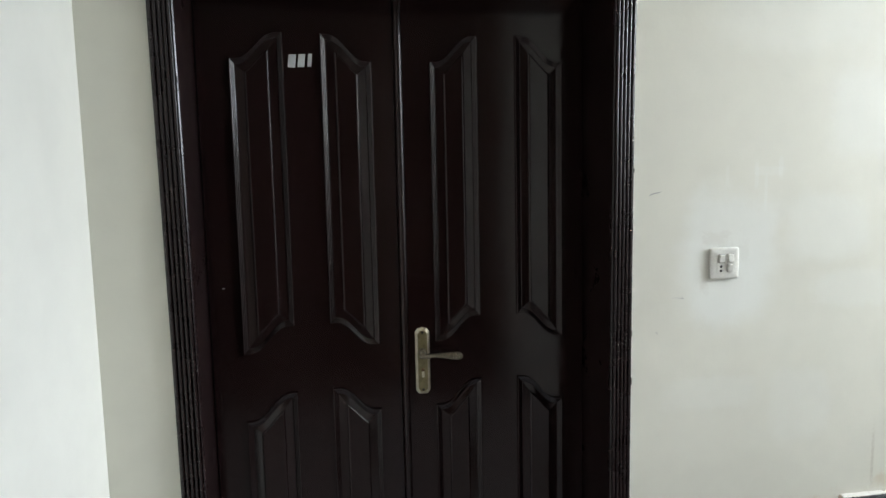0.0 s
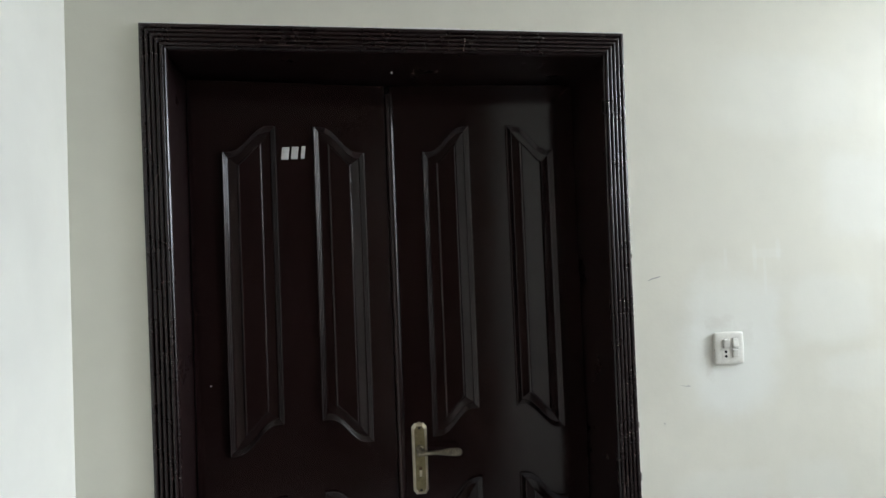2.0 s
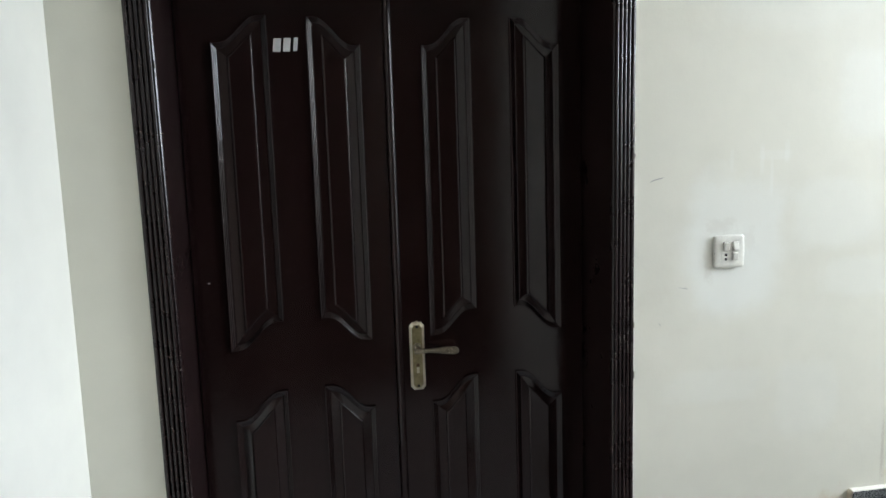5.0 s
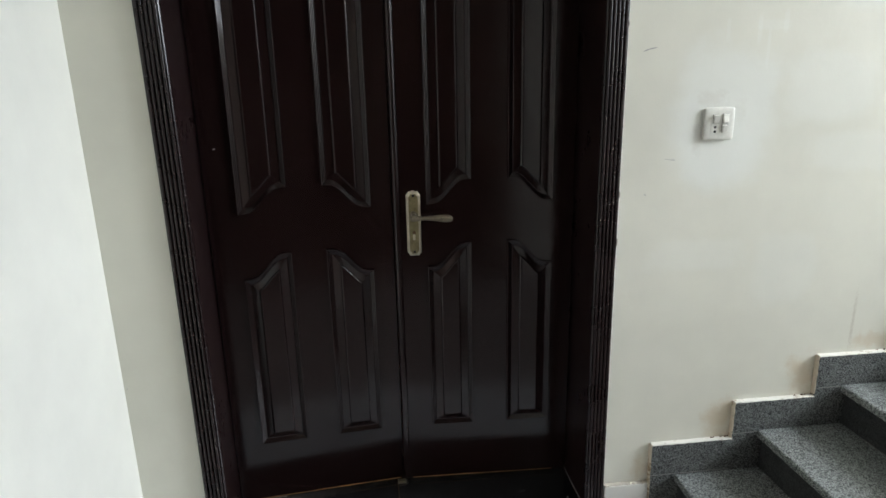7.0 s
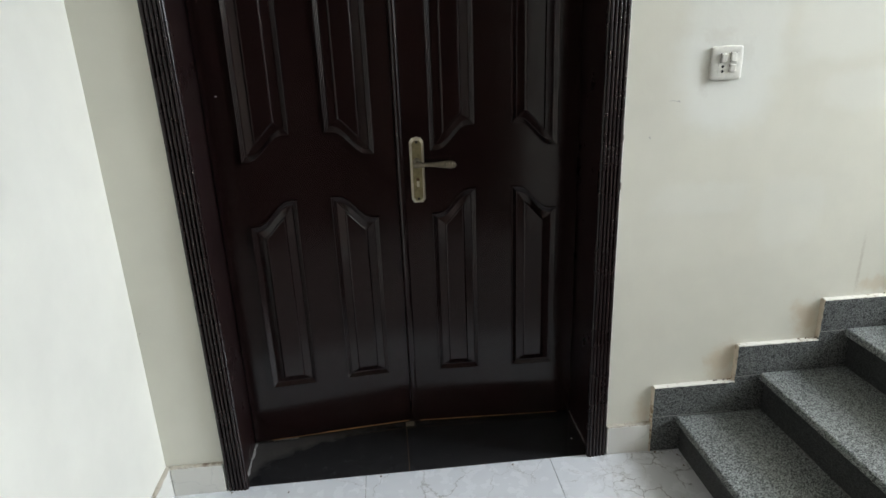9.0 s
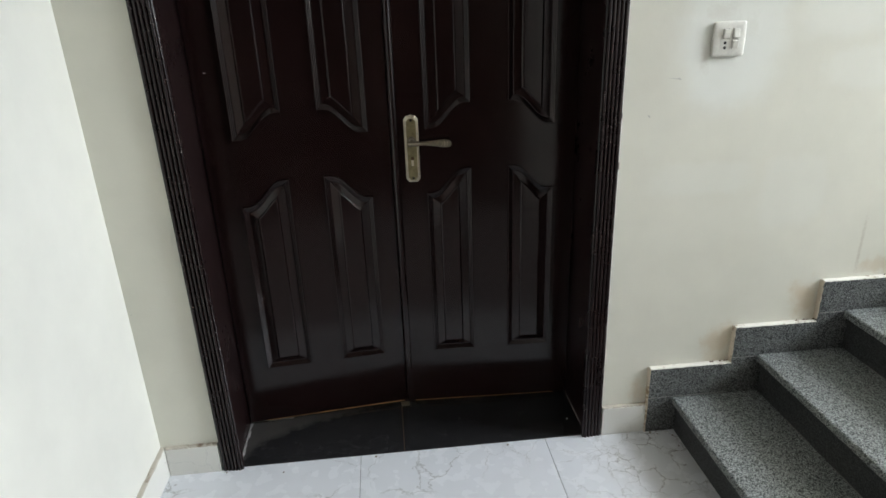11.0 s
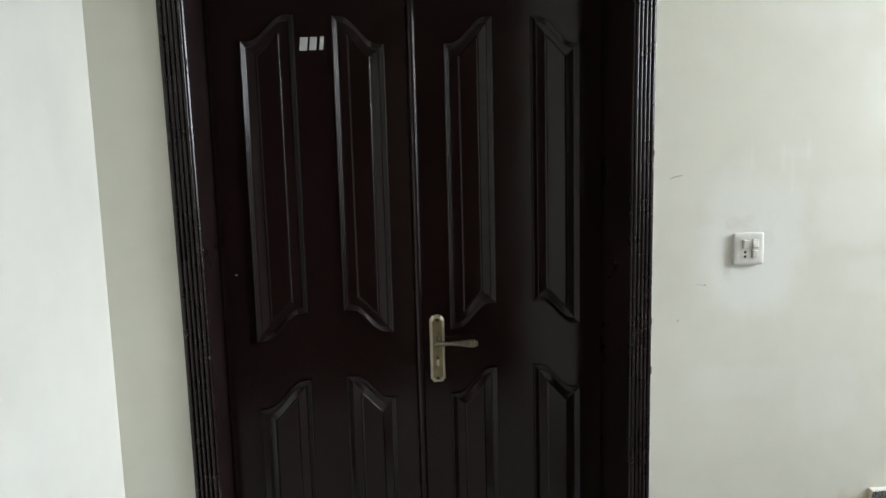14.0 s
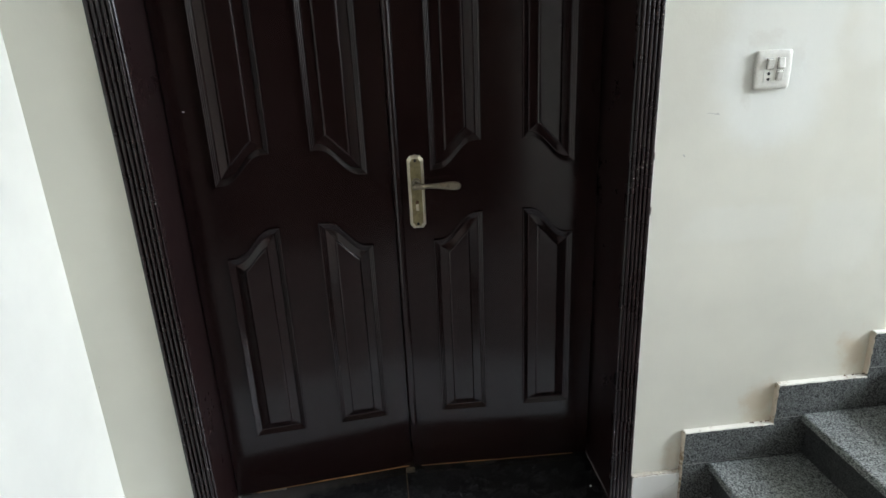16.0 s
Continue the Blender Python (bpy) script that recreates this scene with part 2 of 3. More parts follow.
def dusty_stone(name):
    """Polished black stone with grey dust gathered along one jamb and under the leaf."""
    m = granite(name, (0.006, 0.0065, 0.0085), (0.012, 0.0125, 0.015), 0.16)
    t = m.node_tree
    b = t.nodes["Principled BSDF"]
    stone = b.inputs["Base Color"].links[0].from_socket
    # dust lies outside the sweep of the leaf's foot
    sep = node(t, "ShaderNodeSeparateXYZ", {0: world_pos(t)})
    n = node(t, "ShaderNodeTexNoise", {"Vector": world_pos(t), "Scale": 22, "Detail": 7, "Roughness": 0.7})
    x = node(t, "ShaderNodeMath", {0: sep.outputs["X"], 1: 0.06}, operation="SUBTRACT")
    x = node(t, "ShaderNodeMath", {0: x.outputs[0], 1: 0.0}, operation="MINIMUM")
    v = node(t, "ShaderNodeCombineXYZ", {0: x.outputs[0], 1: sep.outputs["Y"]})
    v = node(t, "ShaderNodeVectorMath", {0: v.outputs[0], 1: (1 / 0.605, 1 / 0.245, 0)}, operation="MULTIPLY")
    v = node(t, "ShaderNodeVectorMath", {0: v.outputs[0]}, operation="LENGTH")
    edge = node(t, "ShaderNodeMath", {0: n.outputs["Fac"], 1: 0.22, 2: v.outputs["Value"]}, operation="MULTIPLY_ADD")
    out = node(t, "ShaderNodeMapRange", {"Value": edge.outputs[0], 1: 1.08, 2: 1.22, 3: 0.0, 4: 1.0}, interpolation_type="SMOOTHSTEP")
    far = node(t, "ShaderNodeMapRange", {"Value": sep.outputs["X"], 1: -0.56, 2: -0.1, 3: 0.22, 4: 0.05})
    k = node(t, "ShaderNodeMath", {0: out.outputs[0], 1: far.outputs[0]}, operation="MULTIPLY")
    # slight lift of the stone's colour, standing in for its reflected sheen
    sheen_lift = node(t, "ShaderNodeMapRange", {"Value": n.outputs["Fac"], 1: 0.35, 2: 0.75, 3: 0.03, 4: 0.09})
    film = node(t, "ShaderNodeMath", {0: k.outputs[0], 1: sheen_lift.outputs[0]}, operation="ADD")
    t.links.new(mix(t, film.outputs[0], stone, (0.22, 0.20, 0.18)), b.inputs["Base Color"])
    return m


BLACK = dusty_stone("black_granite")
# further tiles, painted darker so that the door reflects less floor light
DIM_TILE = marble("darkened_marble_tile", (0.26, 0.24, 0.232), (0.12, 0.11, 0.10), 0.35, 0.5)
TILE = marble("white_marble_tile", (0.655, 0.67, 0.695), (0.20, 0.19, 0.175), 0.16, 0.6, (0.74, -0.13, 0.26))
BASE = marble("skirting_tile", (0.67, 0.66, 0.61), (0.42, 0.42, 0.40), 0.25, 0.4)
GROUT = plain("grout", (0.16, 0.155, 0.15), 0.85)
PLAST = dirty_plaster("plaster_lip", (0.68, 0.655, 0.585), (0.22, 0.14, 0.07))
# stained cream, its colour also lowered for the shade on the stones' ends
EDGEP = dirty_plaster("stained_shaded_edge_paint", (0.60, 0.52, 0.41), (0.22, 0.14, 0.07))
GRIME = dirty_plaster("grimy_filler", (0.46, 0.42, 0.35), (0.16, 0.11, 0.07))
DUST = plain("dust", (0.30, 0.285, 0.27), 0.95, 0, 0.5, 60)
BRASS = plain("antique_brass", (0.78, 0.72, 0.56), 0.42, 0.9, 0.3, 45)
BRASS2 = plain("worn_lever_brass", (0.30, 0.26, 0.19), 0.36, 0.85, 0.5, 120)
# gold for the painted line of light under the door
GOLD = plain("leaked_light_gold", (0.42, 0.22, 0.08), 0.5, 0, 0.5, 30)
DARK = plain("dark_hole", (0.006, 0.006, 0.006), 0.8)
WHITE = plain("switch_plastic", (0.72, 0.71, 0.64), 0.3, 0, 0.2, 60)
GREYP = plain("bar_paint", (0.62, 0.63, 0.62), 0.45, 0, 0.15, 60)
CHIPM = plain("bare_chip", (0.20, 0.175, 0.16), 0.8, 0, 0.4, 90)
PENCIL = plain("pencil_mark", (0.48, 0.47, 0.44), 0.8, 0, 0.5, 300)
JOINT = plain("stone_joint", (0.34, 0.34, 0.32), 0.8)
CRUMB = plain("brown_dirt", (0.13, 0.075, 0.035), 0.9)
FIELD = plain("dull_gold_brass", (0.36, 0.31, 0.17), 0.4, 0.9, 0.4, 50)
GAP = plain("switch_gap_shade", (0.17, 0.16, 0.135), 0.6)
CAULK = plain("white_filler", (0.80, 0.79, 0.75), 0.6, 0, 0.15, 80)

# ---- mesh helpers ----


def link(name, bm, mat, parent=None, label=""):
    me = bpy.data.meshes.new(name)
    bmesh.ops.recalc_face_normals(bm, faces=bm.faces)
    bm.to_mesh(me)
    bm.free()
    me.materials.append(mat)
    ob = new(name, me)
    if parent is not None:
        ob.parent = parent
    if label:
        tagged(ob, label)
    return ob


part = link


def box(bm, lo, hi, bevel=0.0, segs=2):
    r = bmesh.ops.create_cube(bm, size=1.0)
    vs = r["verts"]
    for v in vs:
        v.co = Vector([(a + b) / 2 + c * (b - a) for a, b, c in zip(lo, hi, v.co)])
    if bevel:
        es = list({e for v in vs for e in v.link_edges})
        bmesh.ops.bevel(bm, geom=es, offset=bevel, segments=segs, profile=0.5, affect="EDGES")
    return bm


def boxes(*args, bevel=0.0):
    bm = bmesh.new()
    for lo, hi in args:
        box(bm, lo, hi, bevel)
    return bm


def empty(name, at=(0, 0, 0), parent=None):
    e = new(name)
    e.empty_display_size = 0.1
    e.location = at
    if parent is not None:
        e.parent = parent
    return e


def loft(rings, cap=True):
    bm = bmesh.new()
    vr = [[bm.verts.new(p) for p in r] for r in rings]
    n = len(vr[0])
    for a, b in zip(vr, vr[1:]):
        for i in range(n):
            bm.faces.new((a[i], a[(i + 1) % n], b[(i + 1) % n], b[i]))
    if cap:
        bm.faces.new(vr[0][::-1])
        bm.faces.new(vr[-1])
    return bm


def smooth(ob):
    for p in ob.data.polygons:
        p.use_smooth = True
    return ob


def cyl(c, axis, r, h, n=20, chamfer=0.0):
    """A short round piece from c along axis, with an eased far rim."""
    ax = Vector(axis).normalized()
    q = ax.to_track_quat("Z", "Y").to_matrix()
    prof = [(0, r), (h - chamfer, r), (h, r - chamfer)] if chamfer else [(0, r), (h, r)]
    rings = [[Vector(c) + q @ Vector((rr * math.cos(6.28318 * i / n), rr * math.sin(6.28318 * i / n), z)) for i in range(n)] for z, rr in prof]
    return loft(rings)


# ---- the large structure ----
XW, XE, YB, XC = -0.79, 5.4, -1.97, 0.715   # side wall, far wall, back wall, corner of the added passage
OPEN, HEAD, REV = 0.585, 2.065, 0.31        # half width and height of the door opening, wall thickness
LANDC, HIGHC, PASS, XS = 2.8, 5.2, -8.0, 3.2        # ceiling heights, end of the added passage, slab edge placed to shade the walls
RUN, RISE, NOSE, RISER, NSTEP = 0.2685, 0.1365, 0.843, 0.862, 11


WEND = -1.15   # where the side wall turns brown, out of view, to darken the door's reflections


def structure(name, bm, mat, label, cat="wall"):
    return tagged(link(name, bm, mat), label, cat, kind="structure")


structure("wall_north", boxes(((XW - 0.2, 0, -0.2), (-OPEN, REV, HIGHC)), ((OPEN, 0, -0.2), (XE, REV, HIGHC)), ((-OPEN, 0, HEAD), (OPEN, REV, HIGHC))),
          WALL, "off-white painted plaster wall with touched-up patches")
structure("wall_west", boxes(((XW - 0.2, WEND, -0.2), (XW, 0, HIGHC))), SIDE, "bright off-white painted plaster side wall")
structure("wall_south", boxes(((XC, YB - 0.2, -0.2), (XE, YB, HIGHC))), BACKP, "plain painted plaster wall behind the landing")
# made-up passage, never in view, that the door reflects as dark
structure("wall_unseen_passage", boxes(((XW - 0.2, PASS - 0.2, -0.2), (XC + 0.2, PASS, 2.8)), ((XC, PASS, -0.2), (XC + 0.2, YB - 0.2, 2.8)), ((XW - 0.2, PASS, -0.2), (XW, WEND, 2.8))),
          UNSEENP, "added unseen brown walls that darken the door's reflections")
WY0, WY1, WZ0, WZ1 = -1.9, -0.3, 2.0, 4.2
structure("wall_east", boxes(((XE, YB - 0.2, -0.2), (XE + 0.2, REV, WZ0)), ((XE, YB - 0.2, WZ1), (XE + 0.2, REV, HIGHC)),
                             ((XE, YB - 0.2, WZ0), (XE + 0.2, WY0, WZ1)), ((XE, WY1, WZ0), (XE + 0.2, REV, WZ1))), SIDE, "plain painted wall with a window opening")
# unseen lower slab, carried out to XS so that it shades the upper walls
structure("ceiling", boxes(((XW, YB, LANDC), (XS, -0.002, LANDC + 0.2)), ((XS - 0.1, YB - 0.2, HIGHC), (XE + 0.2, REV, HIGHC + 0.2)),
                           ((XS - 0.1, YB, LANDC + 0.2), (XS, -0.002, HIGHC)), ((XW - 0.2, PASS - 0.2, 2.8), (XC + 0.2, YB - 0.002, 3.0))), CEIL, "unseen off-white ceiling, its slab edge placed to shade the walls", "ceiling")
structure("wall_beyond", boxes(((-0.9, 1.3, -0.05), (0.9, 1.4, 2.5)), ((-1.0, REV + 0.002, -0.05), (-0.9, 1.3, 2.5)), ((0.9, REV + 0.002, -0.05), (1.0, 1.3, 2.5)),
                               ((-0.9, REV + 0.002, 2.4), (0.9, 1.3, 2.5)), ((-0.9, REV + 0.002, -0.05), (0.9, 1.3, -0.004))), SIDE, "plain closing walls behind the door")

# floor bed with the grout showing between the tiles, left bare and dark in the added passage
floor = structure("floor", boxes(((XW - 0.2, PASS, -0.2), (XE, 0.0, -0.0018))), GROUT, "landing floor of white veined marble tiles", "floor")

# ---- the double door ----
door = tagged(empty("door_1"), "dark brown lacquered double door with raised panels, slightly ajar", "door", kind="structure")
JX, JZ = 0.569, 2.052


def jambs():
    for s in (-1, 1):
        a, b = sorted((s * JX, s * (OPEN - 0.001)))
        part("jamb", boxes(((a, -0.004, 0.0), (b, REV + 0.001, HEAD - 0.001)), bevel=0.0015), JAMB, door)
        c, d = sorted((s * JX, s * (JX - 0.012)))
        part("door_stop", boxes(((c, 0.30, 0.0), (d, REV, JZ)), bevel=0.001), JAMB, door)
    part("head_jamb", boxes(((-JX, -0.004, JZ), (JX, REV + 0.001, HEAD - 0.001)), bevel=0.0015), JAMB, door)


jambs()


def casing_profile():
    """Across the casing from the wall side to the opening: five flutes, thicker towards the opening."""
    pts = [(0.0, 0.0), (0.0, -0.005), (0.002, -0.010)]
    W, n = 0.064, 5
    for i in range(n):
        a = 0.004 + i * (W - 0.008) / n
        w = (W - 0.008) / n
        base = -0.0105 - 0.003 * (i / (n - 1))
        for u, h in ((0.04, 0.0), (0.10, -0.0022), (0.17, -0.0033), (0.28, -0.0038), (0.52, -0.0039), (0.63, -0.0034), (0.70, -0.0024), (0.76, 0.0), (0.88, 0.0020)):
            pts.append((a + u * w, base + h))
    pts += [(W - 0.003, -0.0145), (W - 0.0005, -0.012), (W, -0.004), (W, 0.004)]
    return pts


def lean(s, z):
    """How far an upright casing is shifted in towards the opening, by height, to fit the camera's view."""
    rows = ((0.0, 0.010), (0.5, 0.0105), (1.1, 0.0095), (1.66, 0.007), (2.05, 0.001)) if s > 0 else ((0.0, 0.0105), (0.5, 0.010), (1.1, 0.007), (1.66, 0.003), (2.05, 0.0))
    for (z0, a), (z1, b) in zip(rows, rows[1:]):
        if z <= z1:
            return a + (b - a) * (z - z0) / (z1 - z0)
    return rows[-1][1]


def casing():
    prof = casing_profile()
    ox, oz = 0.624, 2.117
    for s in (-1, 1):
        rings = [[Vector((s * (ox - lean(s, z) - u + 0.0005 * math.sin(z * 5 + s)), y, z)) for u, y in prof] for z in (0.0, 0.25, 0.5, 0.8, 1.1, 1.4, 1.66, 1.85, 2.0)]
        rings.append([Vector((s * (ox - u), y, oz - u)) for u, y in prof])
        c = part("casing", loft(rings), CASE, door, "fluted dark wooden casing")
        yield c
    a = [Vector((-(ox - u), y, oz - u)) for u, y in prof]
    b = [Vector((ox - u, y, oz - u)) for u, y in prof]
    yield part("head_casing", loft([a, b]), CASE, door, "fluted dark wooden head casing")


CL, CR, CH = casing()


def chip(parent, lo, hi, mat=CHIPM):
    bm = box(bmesh.new(), lo, hi)
    for v in bm.verts:
        v.co += Vector((random.uniform(-1, 1), 0, random.uniform(-1, 1))) * 0.0008
    part("chip", bm, mat, parent, "pale chip in the lacquer")


for z, h in ((1.737, 0.016), (1.719, 0.006), (1.02, 0.005)):
    chip(CL, (-0.5632 + lean(-1, z), -0.0150, z), (-0.5612 + lean(-1, z), -0.0128, z + h))
for k in range(5):
    x = 0.5565 + 0.0118 * k
    chip(CR, (x, -0.0178 + 0.0006 * k, 1.018 + 0.0045 * k + (k % 2) * 0.002), (x + 0.0045, -0.012, 1.0194 + 0.0045 * k + (k % 2) * 0.002))
chip(CR, (0.6215 - lean(1, 1.045), -0.011, 1.045), (0.6245 - lean(1, 1.045), -0.003, 1.062))
chip(CR, (0.6215 - lean(1, 1.50), -0.011, 1.50), (0.6245 - lean(1, 1.50), -0.003, 1.512))
chip(CR, (0.6215 - lean(1, 0.905), -0.011, 0.905), (0.6245 - lean(1, 0.905), -0.003, 0.925))
for k in range(3):
    chip(CH, (0.174 + 0.002 * k, -0.0176 + 0.0008 * k, 2.058 + 0.012 * k), (0.1752 + 0.002 * k, -0.012, 2.066 + 0.012 * k))
chip(CH, (0.39, -0.0160, 2.094), (0.396, -0.011, 2.0960))


def caulk():
    """Uneven white filler where the casing meets the plaster."""
    rnd = random.Random(11)
    runs = [((0.6255, 0.10), (0.6255, 2.118), 0.0032), ((-0.62, 2.119), (0.625, 2.119), 0.0012), ((0.02, 2.121), (0.17, 2.122), 0.0035), ((0.385, 2.120), (0.42, 2.120), 0.003), ((0.6262, 1.02), (0.6262, 1.075), 0.0035)]
    for (x0, z0), (x1, z1), w in runs:
        n = max(8, int(40 * math.hypot(x1 - x0, z1 - z0)))
        bm = bmesh.new()
        rows = []
        for i in range(n + 1):
            u = i / n
            k = w * rnd.uniform(0.25, 1.0) * (0.3 + 0.7 * math.sin(math.pi * u) if w > 0.0025 else 1.0)
            c = Vector((x0 + (x1 - x0) * u, 0, z0 + (z1 - z0) * u))
            if x0 == x1:
                c.x -= lean(1, c.z)
            s = Vector((1, 0, 0)) if x0 == x1 else Vector((0, 0, 1))
            rows.append([bm.verts.new(c - s * 0.0025 + Vector((0, -0.004, 0))), bm.verts.new(c + s * k * 0.4 + Vector((0, -0.0035 - k * 0.3, 0))), bm.verts.new(c + s * k + Vector((0, -0.0003, 0)))])
        for a, b in zip(rows, rows[1:]):
            for j in range(2):
                bm.faces.new((a[j], b[j], b[j + 1], a[j + 1]))
        part("caulk", bm, CAULK, door, "uneven white filler along the casing")


caulk()


def ogee(u):
    u = min(1.0, max(0.0, u))
    v = min(1.0, max(0.0, (u - 0.08) / 0.84))
    return v * v * v * (v * (6 * v - 15) + 10)


def panel_profile(rise):
    """Offset from the rim and height over the leaf: a stepped rim of three fine reeds, a sunk quirk, a sloping bevel, the raised field."""
    pts = [(0.0, 0.0005), (0.0004, 0.0068), (0.0010, 0.0085), (0.0018, 0.0088)]
    for k in range(3):
        a, top = 0.0030 + 0.0044 * k, 0.0088 - 0.0020 * k
        pts += [(a + u, top - h) for u, h in ((0.0, 0.0), (0.0012, 0.00045), (0.0024, 0.0011), (0.0034, 0.0019), (0.0040, 0.0027))]
    pts += [(0.0166, 0.0013)]
    rim = len(pts)
    pts += [(0.0185, 0.0012), (0.0402, rise), (0.0407, rise + 0.0016), (0.0416, rise + 0.0029), (0.0428, rise + 0.0039), (0.0443, rise + 0.0047), (0.0458, rise + 0.0051), (0.0478, rise + 0.0053)]
    return pts, rim


PANEL, RIM = panel_profile(0.0030)
PANEL_LOW, RIM = panel_profile(0.0060)


def panel(x0, x1, top, bottom, rise_right, parent, flat_bottom):
    """One raised panel with an ogee head; z of the low and high ends. The leaf's front faces -y."""
    n = 18
    lt, ht = top
    lb, hb = bottom

    def loop(d, h):
        a, b = x0 + d, x1 - d
        pts = []
        for i in range(n + 1):
            x = a + (b - a) * i / n
            u = (x - x0) / (x1 - x0)
            u = u if rise_right else 1 - u
            pts.append(Vector((x, -h, lt + (ht - lt) * ogee(u) - d * 1.1)))
        for i in range(n, -1, -1):
            x = a + (b - a) * i / n
            u = (x - x0) / (x1 - x0)
            u = u if rise_right else 1 - u
            pts.append(Vector((x, -h, (lb if flat_bottom else lb + (hb - lb) * ogee(u)) + (min(d, 0.019) + max(0.0, d - 0.019) * 0.8 if flat_bottom else d * 1.1))))
        return pts

    prof = PANEL_LOW if flat_bottom else PANEL
    m = 2 * n + 2

    def band(rows):
        bm = bmesh.new()
        rings = [[bm.verts.new(p) for p in loop(d, h)] for d, h in rows]
        for a, b in zip(rings, rings[1:]):
            for i in range(m):
                bm.faces.new((a[i], a[(i + 1) % m], b[(i + 1) % m], b[i]))
        return bm, rings

    part("panel_moulding", band(prof[:RIM + 1])[0], WOOD, parent)
    bm, rings = band(prof[RIM:])
    r = rings[-1]
    for i in range(n):
        bm.faces.new((r[i], r[i + 1], r[m - 2 - i], r[m - 1 - i]))
    part("raised_panel", bm, WOOD, parent)


def leaf(hinge, turn, lo, hi, columns):
    """A door leaf in its own coordinates: x from the hinge line's world x, front face at y = 0."""
    e = part("door_leaf", boxes(((lo, 0.0, 0.012), (hi, 0.042, 2.046)), bevel=0.0015), WOOD, door, "dark lacquered door leaf with four raised panels")
    e.matrix_basis = Matrix.Translation((hinge[0], hinge[1], 0)) @ pose(0, 0, 0, 0, 0, turn)
    for x0, x1, up in columns:
        panel(x0, x1, (1.846, 1.921), (0.996, 1.071), up, e, False)
        panel(x0, x1, (0.795, 0.872), (0.222, 0.222), up, e, True)
    return e


TURN_L, TURN_R = math.degrees(math.atan(0.095)), -math.degrees(math.atan(0.040))
left = leaf((-0.568, 0.2130), TURN_L, 0.002, 0.556, [(0.089, 0.239, True), (0.342, 0.490, False)])
right = leaf((0.566, 0.2375), TURN_R, -0.567, -0.002, [(-0.475, -0.331, True), (-0.217, -0.070, False)])


def cover_strip():
    """Rounded strip over the meeting edges."""
    prof = [(-0.0125, 0.0045), (-0.0125, -0.004), (-0.009, -0.0085), (-0.004, -0.0105), (0.002, -0.0105), (0.007, -0.0085), (0.0105, -0.004), (0.0105, 0.0045)]
    a = [Vector((0.569 + x, y - 0.0045, 0.02)) for x, y in prof]
    b = [Vector((0.569 + x, y - 0.0045, 2.018)) for x, y in prof]
    part("cover_strip", loft([a, b]), WOOD, left, "rounded strip over the meeting edge")


cover_strip()


def bars():
    """Plain pale bars where the characters on the leaf stand."""
    for k, w in enumerate((0.021, 0.019, 0.011)):
        x = 0.2505 + 0.0275 * k
        bm = box(bmesh.new(), (x, -0.0045, 1.822), (x + w, -0.0002, 1.858), 0.0008, 1)
        for v in bm.verts:
            v.co.x += (v.co.z - 1.822) * 0.12
            v.co.z += (x - 0.251) * 0.06
        part("bar", bm, GREYP, left, "pale grey raised bar")


bars()


